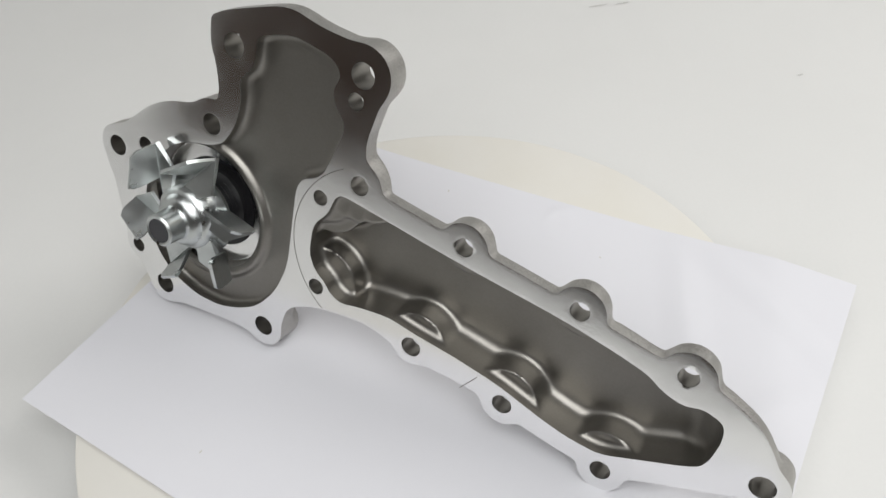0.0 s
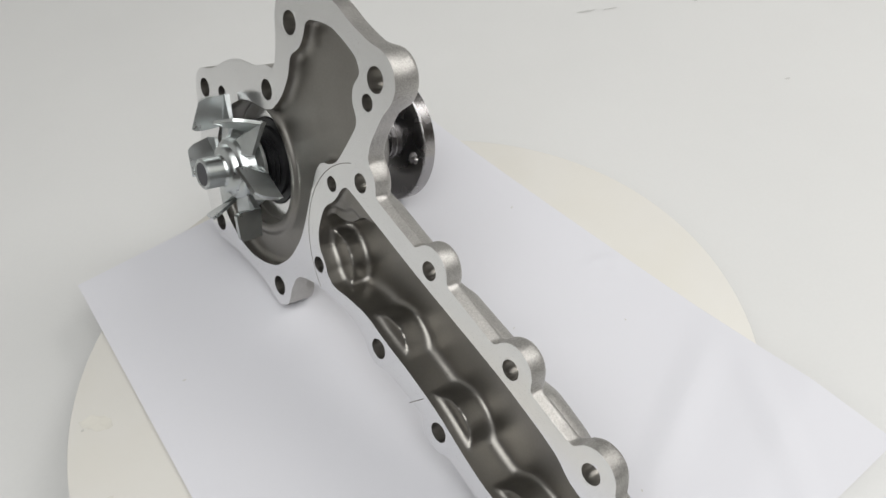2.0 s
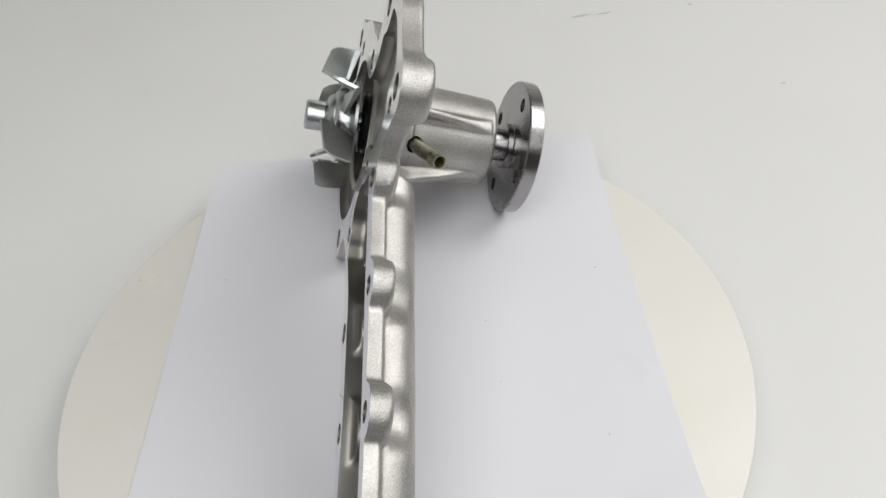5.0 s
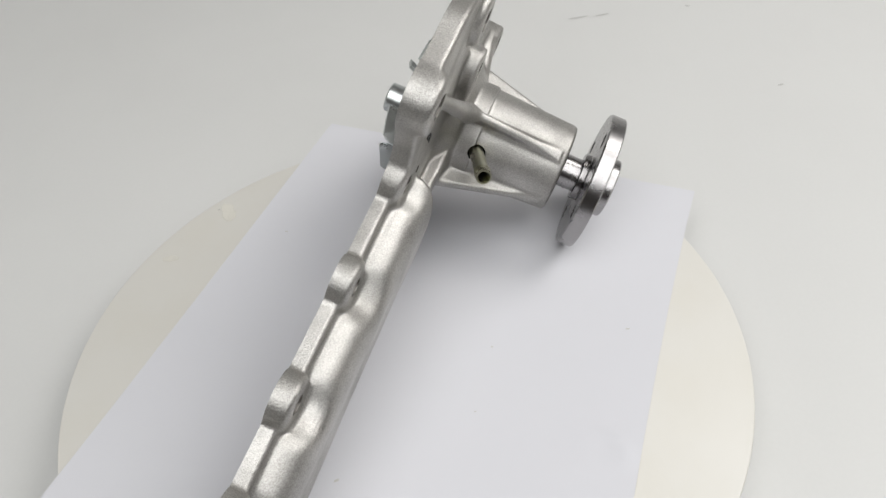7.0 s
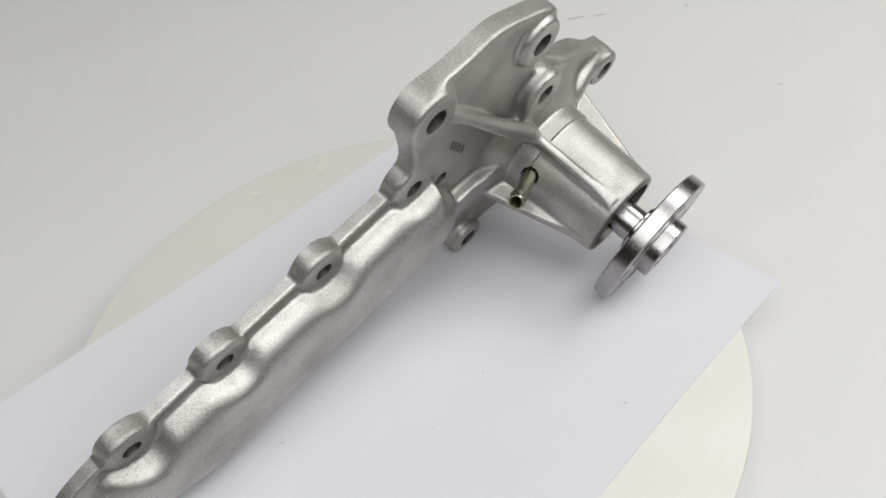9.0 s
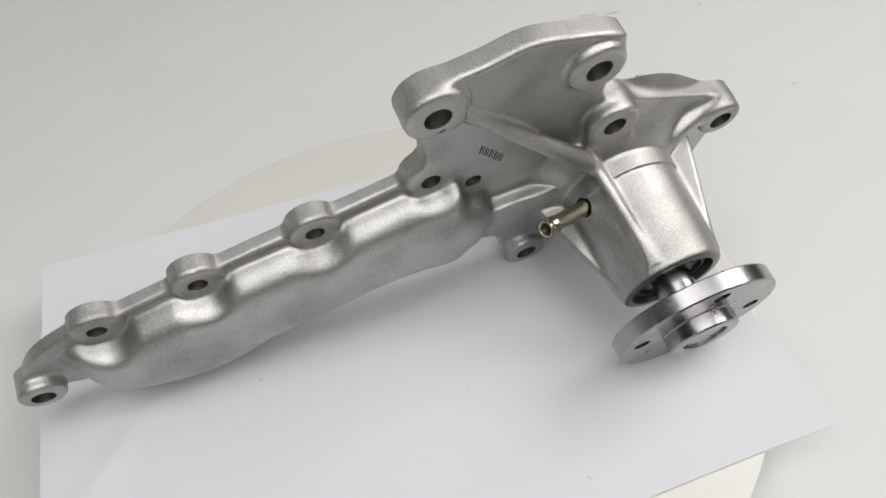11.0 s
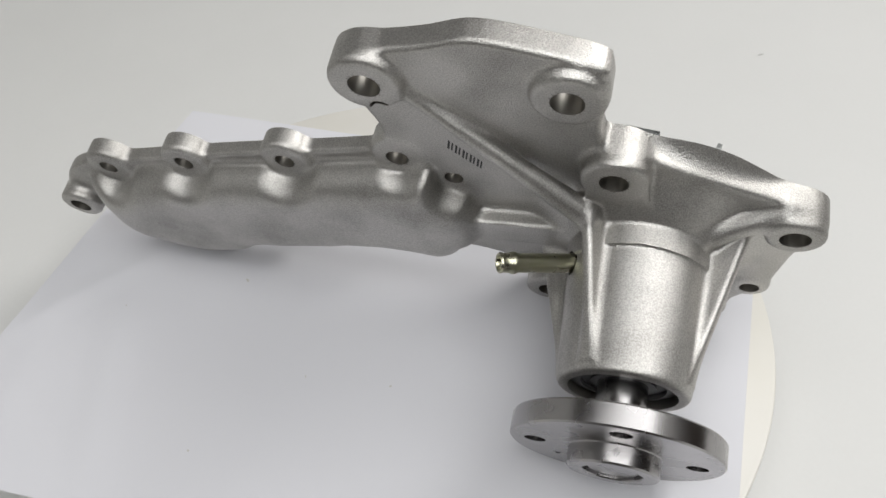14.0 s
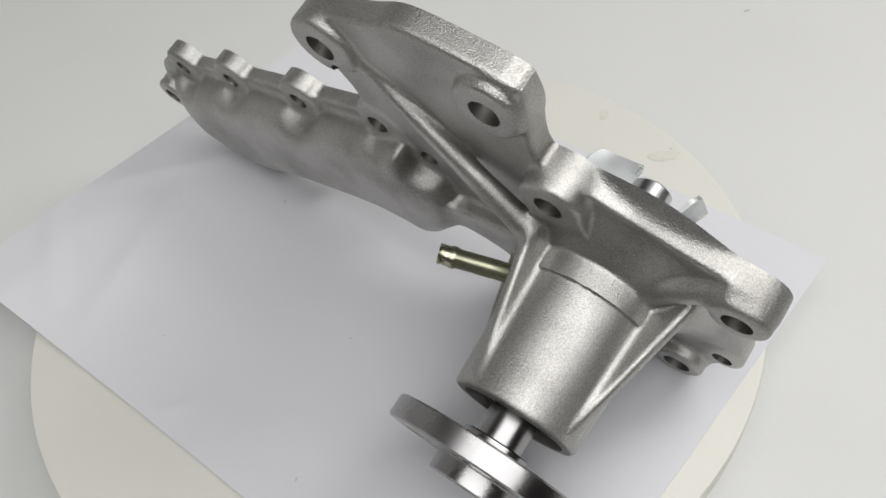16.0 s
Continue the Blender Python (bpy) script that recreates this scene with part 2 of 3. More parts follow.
def casting(u, v, w):
    x, y = u - AXIS[0], v - AXIS[1]
    r = np.sqrt(x * x + y * y)
    house, arm = HOUSING(u, v), ARM(u, v)
    body = smax(house, -8.0 - w, 2.0)
    body = smin(body, smax(arm, -5.6 - w, 1.5), 1.0)
    # hollow arm behind the trough, pinched round the upper bosses
    bulge = smax(TROUGH(u, v) - 3.2, -19.8 - w - 0.05 * np.maximum(0, -v - 20), 13.0)
    bulge = smax(bulge, (-w - 9.5 - 0.9 * (140.0 - u)) / 1.35, 6.0)
    for bu, bv, br, bd, hr in BOSSES[8:14]:
        c = np.sqrt((u - bu) ** 2 + (v - bv) ** 2)
        bulge = smax(bulge, -smax(c - br + 1.6, w + bd - 0.3, 3.0), 7.0)
    for bu, bv, br in ((-4, 23.5, 6.0), (-21.5, 13.6, 5.0)):
        bulge = smax(bulge, -smax(np.sqrt((u - bu) ** 2 + (v - bv) ** 2) - br, w + 6.5, 3.0), 5.5)
    body = smin(body, bulge, 2.5)
    for bu, bv, br, bd, hr in BOSSES:
        c = np.sqrt((u - bu) ** 2 + (v - bv) ** 2)
        body = smin(body, smax(c - br, -bd - w, 2.4), 2.5)
    # back of the pump chamber, barrel and its ribs
    dome = smax(r - 36.0 - (w + 8.0) * 1.4, -17.0 - w, 3.0)
    body = smin(body, dome, 4.0)
    barrel = smax(r - 22.7 - (w + 24.0) * 0.05, -64.2 - w, 2.0)
    body = smin(body, barrel, 2.0)
    for angle, root, tip, thick in ((56, 35, 21, 2.0), (-14, 36, 21, 2.2), (160, 36, 21, 2.2), (250, 34, 21, 2.0)):
        body = smin(body, fin(u, v, w, angle, thick, root, tip, -8.0, -60.0), 3.0)
    body = smin(body, capsule(u, v, w, (-14, 58.5, -8.0), (-66, 14, -16), 1.8, 4.4), 3.0)
    body = smin(body, capsule(u, v, w, (-124, 14, -8.5), (-102, 3, -13), 3.5, 4.5), 3.0)
    body = smin(body, smax(r - 23.7, -24.0 - w, 0.5), 0.7)
    bar = smax(smax(np.abs(u + 41) - 19, np.abs(v + 9.5 + 0.06 * (u + 41)) - 6.5, 2.0), -14.5 - w, 1.5)
    body = smin(body, bar, 2.5)
    du, dv = u + 73.8, v - 30.5
    t = np.clip((-du * 2.2 - dv * 18.5) / (2.2 ** 2 + 18.5 ** 2), 0, 1)
    block = smax(np.sqrt((du + 2.2 * t) ** 2 + (dv + 18.5 * t) ** 2) - 9.5, -13.5 - w, 1.5)
    body = smin(body, block, 2.0)
    body = np.maximum(body, -pockets(u, v, w))
    # socket of the drain tube
    socket = capsule(u, v, w, (-65.3, -3.7, -25.0), (-54.0, 1.1, -28.9), 4.0, 4.0)
    return np.maximum(np.maximum(body, -socket), w)


def contour(field, lo, hi, h):
    """The zero surface of a distance field as quads, with its sharp edges kept: one vertex in each cell that it crosses."""
    ax = [np.arange(a, b + h, h) for a, b in zip(lo, hi)]
    f = np.array(field(ax[0][:, None, None], ax[1][None, :, None], ax[2][None, None, :]))
    n = f.shape
    sign = f < 0
    stride = (n[1] * n[2], n[2], 1)
    cells, normals, points, quads = [], [], [], []
    for d in range(3):
        a, b = [slice(None)] * 3, [slice(None)] * 3
        a[d], b[d] = slice(0, -1), slice(1, None)
        idx = np.argwhere(sign[tuple(a)] != sign[tuple(b)])
        o = [e for e in range(3) if e != d]
        idx = idx[(idx[:, o[0]] > 0) & (idx[:, o[1]] > 0)]
        f0 = f[tuple(idx.T)]
        nxt = idx.copy()
        nxt[:, d] += 1
        f1 = f[tuple(nxt.T)]
        p = np.stack([ax[e][idx[:, e]] for e in range(3)], 1)
        t0, t1 = np.zeros(len(p)), np.ones(len(p))
        for _ in range(5):
            tm = np.clip(t0 + (t1 - t0) * f0 / (f0 - f1 + 1e-12), t0 + 0.02 * (t1 - t0), t1 - 0.02 * (t1 - t0))
            q = p.copy()
            q[:, d] += tm * h
            fm = field(q[:, 0], q[:, 1], q[:, 2])
            same = (fm < 0) == (f0 < 0)
            t0, f0 = np.where(same, tm, t0), np.where(same, fm, f0)
            t1, f1 = np.where(same, t1, tm), np.where(same, f1, fm)
        p[:, d] += tm * h
        eps = 0.04
        g = np.stack([field(*(p + eps * np.eye(3)[e]).T) - field(*(p - eps * np.eye(3)[e]).T) for e in range(3)], 1)
        g /= np.linalg.norm(g, axis=1, keepdims=True) + 1e-9
        base = idx @ np.array(stride)
        around = [base, base - stride[o[0]], base - stride[o[0]] - stride[o[1]], base - stride[o[1]]]
        for c in around:
            cells.append(c), normals.append(g), points.append(p)
        quad = np.stack(around, 1)
        flip = sign[tuple(idx.T)] if d != 1 else ~sign[tuple(idx.T)]
        quad[~flip] = quad[~flip][:, ::-1]
        quads.append(quad)
    cells, normals, points, quads = np.concatenate(cells), np.concatenate(normals), np.concatenate(points), np.concatenate(quads)
    ids, inv = np.unique(cells, return_inverse=True)
    m = len(ids)
    count = np.bincount(inv, minlength=m).astype(float)

    def total(v):
        return np.bincount(inv, v, minlength=m)

    mean = np.stack([total(points[:, e]) for e in range(3)], 1) / count[:, None]
    off = np.einsum("ij,ij->i", normals, points - mean[inv])
    ata, atb = np.zeros((m, 3, 3)), np.zeros((m, 3))
    for i in range(3):
        atb[:, i] = total(normals[:, i] * off)
        for j in range(3):
            ata[:, i, j] = total(normals[:, i] * normals[:, j])
    ata += np.eye(3) * (0.04 * count)[:, None, None]
    shift = np.clip(np.linalg.solve(ata, atb[..., None])[..., 0], -0.9 * h, 0.9 * h)
    return mean + shift, np.searchsorted(ids, quads)


def housing_mesh():
    verts, quads = contour(casting, (-142, -74, -67.5), (167, 87, 1.6), 0.8)
    me = bpy.data.meshes.new("housing")
    me.from_pydata((verts * MM).tolist(), [], quads.tolist())
    me.materials.append(CAST), me.materials.append(MACHINED), me.materials.append(RAW_AND_SHADE)
    c = verts[quads].mean(1)
    nrm = np.cross(verts[quads[:, 2]] - verts[quads[:, 0]], verts[quads[:, 3]] - verts[quads[:, 1]])
    nrm /= np.linalg.norm(nrm, axis=1, keepdims=True) + 1e-9
    r = np.hypot(c[:, 0] - AXIS[0], c[:, 1] - AXIS[1])
    flat = (np.abs(nrm[:, 2]) > 0.97) & ((c[:, 2] > -0.4) | ((r < 29) & (c[:, 2] > -11.2) & (c[:, 2] < -10.8)))
    # pocket skin; drilled hole walls take this slot too, their shade put into colour
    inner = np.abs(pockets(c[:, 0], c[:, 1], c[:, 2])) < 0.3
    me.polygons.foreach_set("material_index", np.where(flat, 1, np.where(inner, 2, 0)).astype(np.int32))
    me.shade_smooth()
    me.set_sharp_from_angle(angle=radians(32))
    me.update()
    return me


# ---- the set: board, room ----


def grid_sheet(nx, ny, place):
    bm = bmesh.new()
    vs = [[bm.verts.new(place(i / nx, j / ny)) for j in range(ny + 1)] for i in range(nx + 1)]
    for i in range(nx):
        for j in range(ny):
            bm.faces.new((vs[i][j], vs[i + 1][j], vs[i + 1][j + 1], vs[i][j + 1]))
    return bm


TABLE_Z = -0.03


def sweep(s, q):
    """The white backdrop: flat on the table, curving up behind."""
    x = -0.95 + 2.1 * s
    d = q * 2.2
    flat, rad = 1.15, 0.3
    if d < flat:
        return (x, -0.34 + d, TABLE_Z)
    a = min((d - flat) / rad, math.pi / 2)
    return (x, -0.34 + flat + rad * math.sin(a), TABLE_Z + rad * (1 - math.cos(a)) + max(0.0, d - flat - rad * math.pi / 2))


ground = part("ground", grid_sheet(20, 60, sweep), BOARD)
tagged(ground, "white curved backdrop board with faint scuffs", "backdrop", kind="structure")


def box(lo, hi, bevel=0.0):
    bm = bmesh.new()
    bmesh.ops.create_cube(bm, size=1.0)
    for v in bm.verts:
        v.co = [lo[k] + (v.co[k] + 0.5) * (hi[k] - lo[k]) for k in range(3)]
    if bevel:
        bmesh.ops.bevel(bm, geom=bm.edges[:], offset=bevel, segments=2, affect="EDGES")
    return bm


wall_white = part("wall_left", box((-0.98, -0.12, TABLE_Z), (-0.955, 1.2, 1.1)), BOARD)
tagged(wall_white, "white side board of the photo corner", "wall", kind="structure")
for name, lo, hi, what in (("wall_north", (-2.6, 2.2, -0.8), (2.6, 2.3, 2.0), "wall"), ("wall_south", (-2.6, -2.6, -0.8), (2.6, -2.5, 2.0), "wall"),
                           ("wall_west", (-2.6, -2.5, -0.8), (-2.5, 2.2, 2.0), "wall"), ("wall_east", (2.5, -2.5, -0.8), (2.6, 2.2, 2.0), "wall"),
                           ("floor", (-2.6, -2.6, -0.9), (2.6, 2.3, -0.8), "floor"), ("ceiling", (-2.6, -2.6, 2.0), (2.6, 2.3, 2.1), "ceiling")):
    tagged(part(name, box(lo, hi), ROOM, smooth=0), "dim brown %s of the room around" % what, what, kind="structure")
table = part("workbench", box((-1.0, -0.36, -0.8), (1.2, 1.2, TABLE_Z - 0.004), 0.004), ROOM)
tagged(table, "brown workbench under the backdrop board", "workbench", kind="structure")

# ---- turntable and paper ----
turntable = new("turntable")
tagged(turntable, "round ivory plastic display turntable with faint stains", "turntable")
DISC_AT = pose(-0.0049, -0.0082, 0)
R = 0.1487
part("plate", lathe([(0, -0.0008), (R - 0.0012, -0.0008), (R - 0.0003, -0.0012), (R, -0.002), (R, -0.011), (R - 0.001, -0.012), (0, -0.012)], 160), DISC, turntable, at=DISC_AT)
part("base", lathe([(0, -0.012), (0.105, -0.012), (0.11, -0.014), (0.11, TABLE_Z + 0.0005), (0, TABLE_Z + 0.0005)], 96), DISC, turntable, at=DISC_AT)

sheet = new("paper_sheet")
tagged(sheet, "blank white paper sheet with small specks lying on turntable", "paper")
CORNER, SHORT, LONG = Vector((-0.1795, -0.0078, 0)), Vector((0.611, 0.792, 0)), Vector((0.792, -0.611, 0))


def paper_height(a, b):
    t = min(max((b - 0.195 - 0.12 * (0.21 - a) * 0.3) / 0.078, 0.0), 1.0)
    lift = (t * t * (3 - 2 * t) * 0.0025) * (0.3 + 0.7 * a / 0.21)
    for a0, b0, turn, high, wide in ((0.17, 0.235, 25, 0.0014, 0.011), (0.12, 0.262, -35, 0.0013, 0.010), (0.19, 0.27, 60, 0.0012, 0.009), (0.09, 0.225, 10, 0.0006, 0.012)):
        c, s = math.cos(radians(turn)), math.sin(radians(turn))
        across, along = (b - b0) * c + (a - a0) * s, (a - a0) * c - (b - b0) * s
        lift += high * max(0.0, 1 - abs(across) / wide) * max(0.0, 1 - (along / 0.06) ** 2)
    ring = math.hypot((a - 0.2018) / 0.011, (b - 0.1590) / 0.008)
    side = 0.25 + 0.75 * max(0.0, math.sin(math.atan2(a - 0.2018, b - 0.1590) - 0.6))
    lift += 0.0009 * side * max(0.0, 1 - abs(ring - 0.8) / 0.45)  # a small cockled spot
    lift -= 0.11 * max(0.0, b - 0.266 + 0.3 * (a - 0.19))  # the end droops over the rim
    return 0.0004 + lift + 0.00012 * (1 + math.sin(31 * b + 17 * a))


def paper_point(s, q):
    a, b = (0.21 + 0.016 * q ** 1.6) * s, (0.297 - 0.005 * s) * q
    p = CORNER + SHORT * a + LONG * b
    return (p.x, p.y, paper_height(a, b))


def paper_sheet():
    """A closed sheet: upper side, under side and the cut edges."""
    nx, ny = 84, 120
    bm = bmesh.new()
    top = [[bm.verts.new(paper_point(i / nx, j / ny)) for j in range(ny + 1)] for i in range(nx + 1)]
    under = [[bm.verts.new(v.co - Vector((0, 0, 0.0002))) for v in row] for row in top]
    for i in range(nx):
        for j in range(ny):
            bm.faces.new((top[i][j], top[i][j + 1], top[i + 1][j + 1], top[i + 1][j]))
            bm.faces.new((under[i][j], under[i + 1][j], under[i + 1][j + 1], under[i][j + 1]))
    rim = [(i, 0) for i in range(nx)] + [(nx, j) for j in range(ny)] + [(i, ny) for i in range(nx, 0, -1)] + [(0, j) for j in range(ny, 0, -1)]
    for (a, b), (c, d) in zip(rim, rim[1:] + rim[:1]):
        bm.faces.new((top[a][b], top[c][d], under[c][d], under[a][b]))
    return bm


part("sheet", paper_sheet(), PAPER, sheet)


def blot(x, y, z, rx, ry, turn, seed):
    """A thin mark with an uneven outline."""
    rng = random.Random(seed)
    bm = bmesh.new()
    n = 22
    wave = [1 + 0.25 * math.sin(2 * math.pi * i / n * 2 + seed) + 0.18 * rng.uniform(-1, 1) for i in range(n)]
    ring = []
    for i in range(n):
        a = 2 * math.pi * i / n
        px, py = rx * wave[i] * math.cos(a), ry * wave[i] * math.sin(a)
        c, s = math.cos(radians(turn)), math.sin(radians(turn))
        ring.append(bm.verts.new((x + px * c - py * s, y + px * s + py * c, z)))
    bm.faces.new(ring)
    return bm


for x, y, r, seed in ((-0.0970, -0.0465, 0.0007, 1), (0.0185, 0.0890, 0.0008, 2), (0.0492, -0.0473, 0.0010, 3), (0.0838, 0.0284, 0.0006, 4), (0.008, 0.030, 0.0006, 5),
                      (0.037, 0.013, 0.0005, 6), (0.100, -0.052, 0.0005, 7)):
    p = Vector((x, y, 0)) - CORNER
    part("speck", blot(x, y, paper_height(p.dot(SHORT), p.dot(LONG)) + 0.0001, r, 0.6 * r, 40 * seed, seed), SMUDGE, sheet, "tiny grey speck", smooth=0)
part("stain", blot(-0.1195, -0.066, -0.00065, 0.0065, 0.0040, 25, 3), STAIN, turntable, "faint yellow-grey stain", smooth=0, at=DISC_AT)
part("stain", blot(-0.1235, -0.071, -0.0006, 0.0008, 0.0005, 25, 5), SMUDGE, turntable, "dark speck on the stain", smooth=0, at=DISC_AT)
part("stain", blot(-0.095, -0.098, -0.00065, 0.0040, 0.0020, 60, 6), STAIN, turntable, "faint yellow-grey stain", smooth=0, at=DISC_AT)
for x, y, rx, ry, turn, seed in ((0.254, 0.188, 0.0016, 0.0009, 0, 1), (0.151, 0.304, 0.0060, 0.0012, 4, 2), (0.169, 0.303, 0.0050, 0.0008, 8, 3), (0.232, 0.298, 0.0020, 0.0010, 0, 4)):
    part("scuff", blot(x, y, TABLE_Z + 0.0003, rx, ry, turn, seed), SCUFF, ground, "small grey scuff", smooth=0)

# ---- the water pump ----
PUMP = Matrix(((0.826416, 0.185951, -0.531469, -0.017755), (-0.563060, 0.272925, -0.780048, -0.008682), (0.0, 0.943893, 0.330251, 0.066303), (0, 0, 0, 1)))
pump = new("water_pump")
tagged(pump, "cast aluminium engine water pump with impeller and drive flange", "water pump")
housing = new("housing", housing_mesh())
housing.parent = pump
tagged(housing, "sand-cast aluminium body with machined face")

AX = pose(AXIS[0] * MM, AXIS[1] * MM, 0)


def turned(name, profile, mat, parent=None, label="", steps=72):
    return part(name, lathe([(r * MM, w * MM) for r, w in profile], steps), mat, parent or pump, label, at=AX if parent is None else None)


turned("seal", [(0, -2), (12, -2), (14, -2.7), (13, -3.7), (14.4, -4.7), (13.4, -5.7), (15, -6.7), (14, -7.7), (16, -9), (16.5, -10.5), (20, -10.6), (20.4, -11.5), (20.4, -18), (0, -18)], RUBBER, None, "black rubber shaft seal")
turned("bearing", [(7, -61.6), (10, -61.6), (10.3, -60.8), (13.0, -60.8), (13.3, -62), (14.6, -62), (14.9, -61), (16.9, -61), (16.9, -59.6), (7, -59.6)], RUBBER, None, "black sealed bearing face")
turned("shaft", [(0, -88.2), (7.2, -88.2), (7.8, -87.6), (7.8, -20), (4.9, -19), (4.9, 22.4), (4.5, 22.8), (0, 22.8)], STEEL, None, "turned steel shaft")
turned("shaft_end", [(0, 22.9), (5.2, 22.9), (5.2, 23.1), (0, 23.2)], DARK_STEEL, None, "dark grey shaft end")


def drive_flange():
    """A turned plate with hub; the bolt holes are drilled through it."""
    prof = [(7.9, -72.8), (10.6, -72.8), (11, -73.2), (11, -75.6), (11.4, -76), (31.6, -76), (32.1, -76.6), (32.1, -82.6), (31.6, -83.1), (14.2, -83.1),
            (13.9, -83.4), (13.9, -88.6), (13.3, -89.2), (9.2, -89.2), (8.9, -88.8), (8.9, -87.2), (7.9, -87.2)]
    body = new("drive_flange", mesh_from("drive_flange", lathe([(r * MM, w * MM) for r, w in prof], 128), STEEL))
    drills = bmesh.new()
    for angle, r, size, mid, deep in ((2, 24.2, 3.3, -79.6, 30), (92, 24.2, 3.3, -79.6, 30), (182, 24.2, 3.3, -79.6, 30), (272, 24.2, 3.3, -79.6, 30), (322, 22, 1.1, -83, 6)):
        at = pose(r * MM * math.cos(radians(angle)), r * MM * math.sin(radians(angle)), mid * MM)
        bmesh.ops.create_cone(drills, cap_ends=True, segments=40, radius1=size * MM, radius2=size * MM, depth=deep * MM, matrix=at)
    cutter = new("drill", mesh_from("drill", drills, RAW_AND_SHADE, 0))
    mod = body.modifiers.new("holes", "BOOLEAN")
    mod.operation, mod.object, mod.solver = "DIFFERENCE", cutter, "EXACT"
    bpy.context.view_layer.update()
    me = bpy.data.meshes.new_from_object(body.evaluated_get(bpy.context.evaluated_depsgraph_get()))
    body.modifiers.clear()
    body.data = me
    bpy.data.objects.remove(cutter)
    me.shade_smooth()
    me.set_sharp_from_angle(angle=radians(30))
    for face in me.polygons:
        if abs(face.normal.z) > 0.99:
            face.use_smooth = False
    return body


flange = drive_flange()
flange.parent = pump
flange.matrix_basis = AX
tagged(flange, "turned steel flange with bolt holes")


def impeller():
    prof = [(5.3, 23.2), (6.2, 23.5), (6.9, 22.8), (6.9, 15.2), (7.5, 14.2), (9.2, 13.7), (10.6, 12.6), (11.4, 10.8), (12.6, 10.2), (13.8, 8.8), (14.3, 6.2), (15.2, 4.2), (17.2, 3.0), (18.6, 2.4),
            (18.6, 1.0), (14.5, 1.4), (12.8, 4.5), (11, 8), (5.3, 8.5)]
    return lathe([(r * MM, w * MM) for r, w in prof], 72)


imp = part("impeller", impeller(), ZINC, pump, "bright zinc-plated pressed steel impeller", at=AX)


def blade():
    """One vane: a petal bent up from the hub plate, leaning outwards."""
    bm = bmesh.new()
    n, k = 8, 8

    def polar(r, angle, w):
        return Vector((r * math.cos(radians(angle)), r * math.sin(radians(angle)), w)) * MM

    back = (polar(20.5, 14, 2.0), polar(32.5, 0, 2.0))
    front = (polar(23.5, 35, 18.0), polar(33.2, 7, 14.5))
    grid = []
    for i in range(n + 1):
        s = i / n
        row = []
        for j in range(k + 1):
            q = j / k
            s2 = 0.5 + (s - 0.5) * (1 - 0.22 * max(0.0, (q - 0.7) / 0.3) ** 2)
            p = back[0].lerp(back[1], s2).lerp(front[0].lerp(front[1], s2), q)
            p.z += 0.8 * MM * math.sin(math.pi * q) * math.sin(math.pi * s)
            row.append(bm.verts.new(p))
        grid.append(row)
    for i in range(n):
        for j in range(k):
            bm.faces.new((grid[i][j], grid[i + 1][j], grid[i + 1][j + 1], grid[i][j + 1]))
    # the tab that holds it to the hub
    h1, h2 = bm.verts.new(polar(11.5, 34, 7.0)), bm.verts.new(polar(11.0, -4, 8.5))
    e = bm.verts.new(polar(20.0, -20, 6.5))
    edge = [grid[i][0] for i in range(n + 1)]
    for i in range(n):
        bm.faces.new((h1, edge[i], edge[i + 1]))
    bm.faces.new((h1, edge[n], e))
    bm.faces.new((h1, e, h2))
    loose = [v for v in bm.verts if not v.link_faces]
    bmesh.ops.delete(bm, geom=loose, context="VERTS")
    bmesh.ops.recalc_face_normals(bm, faces=bm.faces)
    bmesh.ops.solidify(bm, geom=bm.faces[:], thickness=1.4 * MM)
    return bm


vane_mesh = mesh_from("blade", blade(), ZINC, 24)
for i in range(6):
    b = new("blade", vane_mesh)
    b.parent = imp
    b.matrix_basis = pose(0, 0, 0, 0, 0, 2.5 + 60 * i)


def nipple():
    prof = [(2.3, 0), (3.2, 0), (3.2, 21.8), (3.65, 22.6), (3.65, 23.6), (3.3, 24.6), (3.2, 26.6), (3.45, 27.4), (3.2, 28.1), (2.7, 28.1), (2.3, 27.4), (2.3, 0)]
    return lathe([(r * MM, w * MM) for r, w in prof[:-1]], 40)


root, tip = Vector((-65.3, -3.7, -25.0)), Vector((-40.3, 7.0, -33.5))
turn = (tip - root).to_track_quat("Z", "Y").to_matrix().to_4x4()
part("drain_nipple", nipple(), BRASS, pump, "olive yellow plated drain tube", at=Matrix.Translation(root * MM) @ turn)


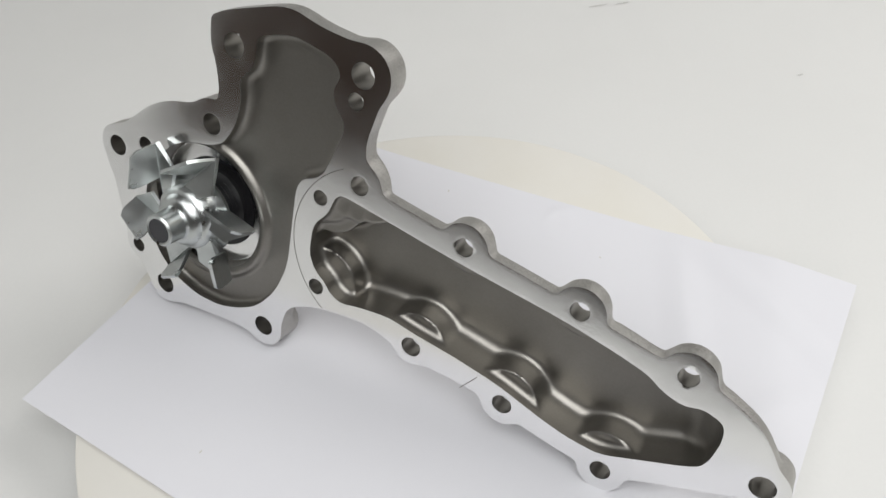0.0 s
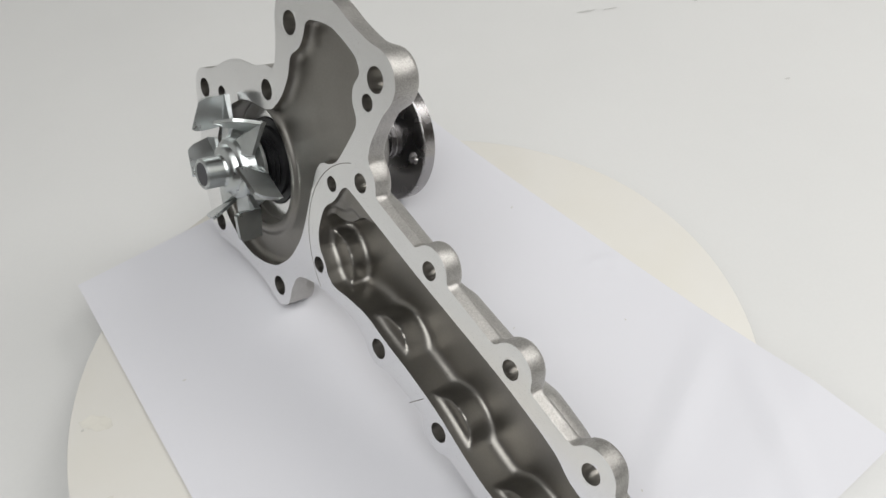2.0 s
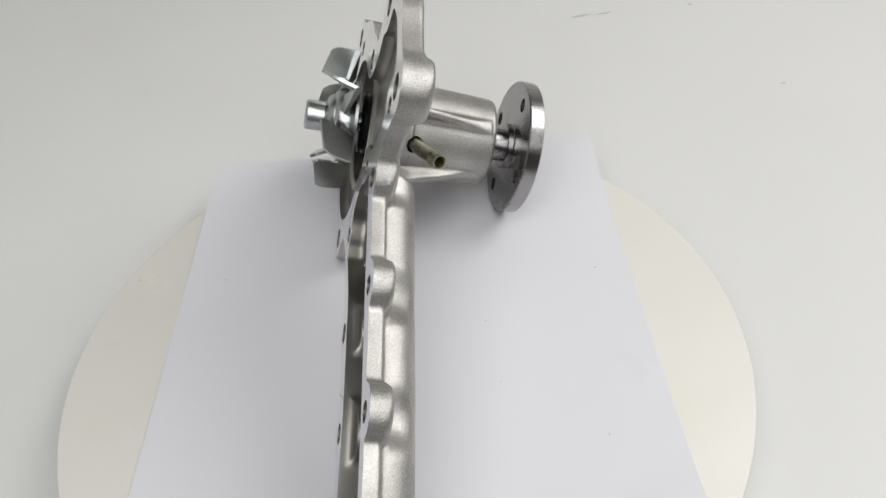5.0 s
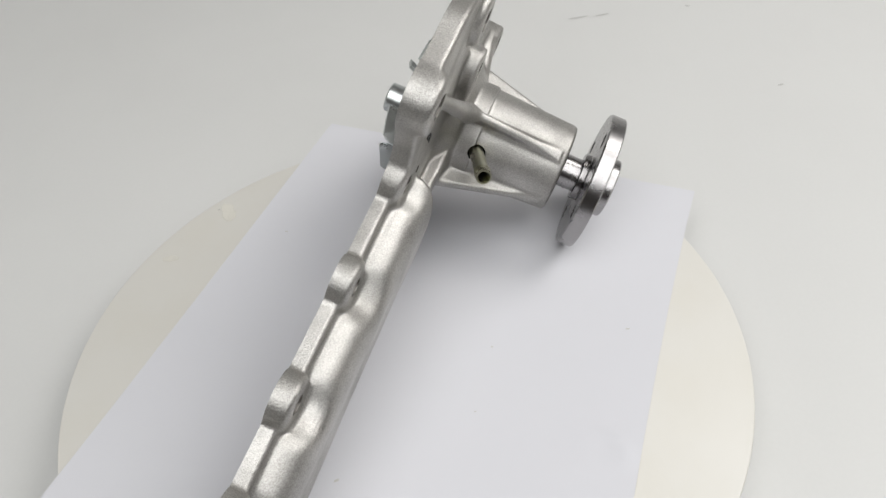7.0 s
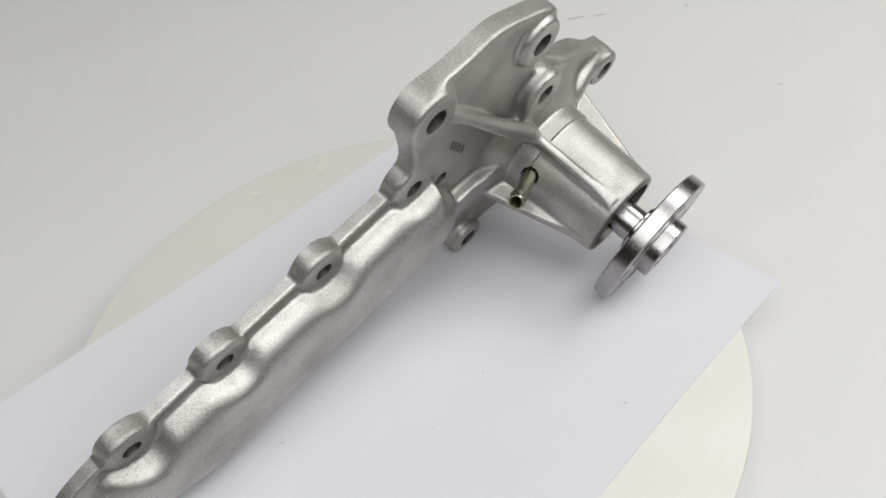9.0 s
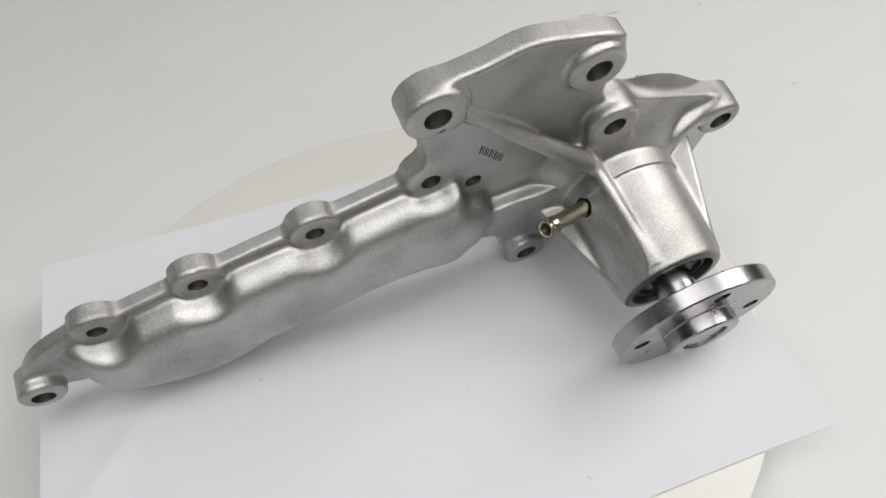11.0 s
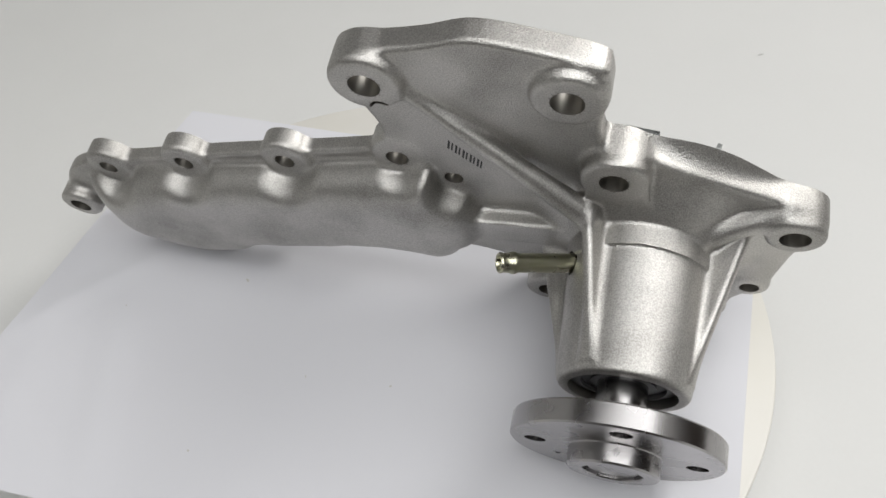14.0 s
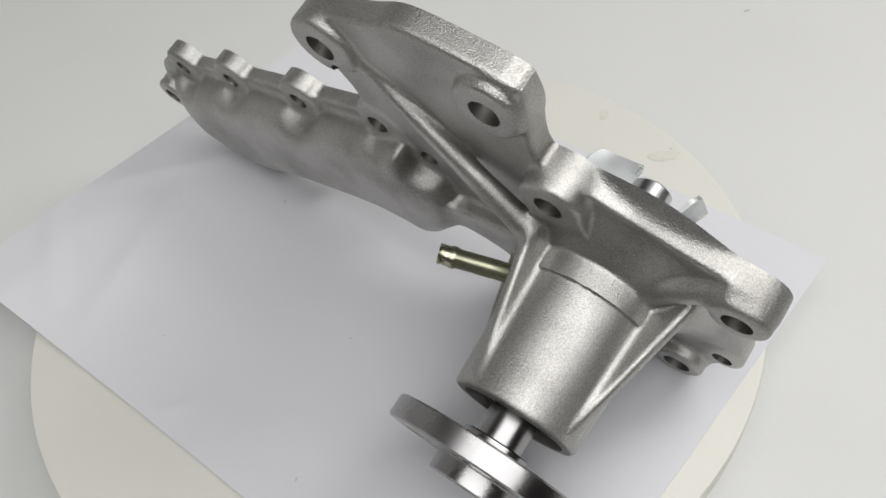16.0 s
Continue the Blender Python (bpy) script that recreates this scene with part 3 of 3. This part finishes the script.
def mark_bars():
    bm = bmesh.new()
    for i in range(5):
        u0 = -22.0 - 2.05 * i
        v0 = 34.0 - 2.25 * i
        for du, dv, lu, lv in ((0, 0, 0.55, 4.4), (-1.0, -1.0, 0.4, 4.0)):
            corners = []
            for a, b in ((0, 0), (1, 0), (1, 1), (0, 1)):
                corners.append(((u0 + du - a * lu - b * 0.9) * MM, (v0 + dv - a * 0.7 + (b - 0.5) * lv) * MM))
            low = [bm.verts.new((x, y, -8.06 * MM)) for x, y in corners]
            high = [bm.verts.new((x, y, -7.9 * MM)) for x, y in corners]
            bm.faces.new(low), bm.faces.new(high[::-1])
            for k in range(4):
                bm.faces.new((low[k], low[(k + 1) % 4], high[(k + 1) % 4], high[k]))
    bmesh.ops.recalc_face_normals(bm, faces=bm.faces)
    return bm



def machining_line(path):
    """A fine step left where two passes of the mill meet on the face."""
    bm = bmesh.new()
    rows = []
    for i, (x, y) in enumerate(path):
        nx, ny = path[min(i + 1, len(path) - 1)], path[max(i - 1, 0)]
        d = Vector((nx[0] - ny[0], nx[1] - ny[1])).normalized() * 0.17
        rows.append([bm.verts.new(((x + k * d.y) * MM, (y - k * d.x) * MM, w * MM)) for k, w in ((-1, -0.1), (-1, 0.04), (1, 0.04), (1, -0.1))])
    for p, q in zip(rows, rows[1:]):
        for k in range(4):
            bm.faces.new((p[k], p[(k + 1) % 4], q[(k + 1) % 4], q[k]))
    bm.faces.new(rows[0]), bm.faces.new(rows[-1][::-1])
    bmesh.ops.recalc_face_normals(bm, faces=bm.faces)
    return bm


arc = [(4 + 38.4 * math.cos(radians(a)), -7 + 38.4 * math.sin(radians(a))) for a in range(113, 232, 3)]
part("machining_line", machining_line(arc), RAW_AND_SHADE, pump, "fine grey milling step on the face", smooth=0)
part("machining_line", machining_line([(44.0 + 8 * k / 6, -48.2 + 9.6 * k / 6) for k in range(6)]), RAW_AND_SHADE, pump, "fine grey milling step on the face", smooth=0)
part("maker_mark", mark_bars(), INK, pump, "dark stamped maker mark as plain bars", smooth=0)

# ---- what turns ----


def motions():
    for thing, m in ((turntable, Matrix()), (sheet, Matrix()), (pump, PUMP)):
        walk(thing, [(t, pose(0, 0, 0, 0, 0, a) @ m) for t, a in TURN])


motions()
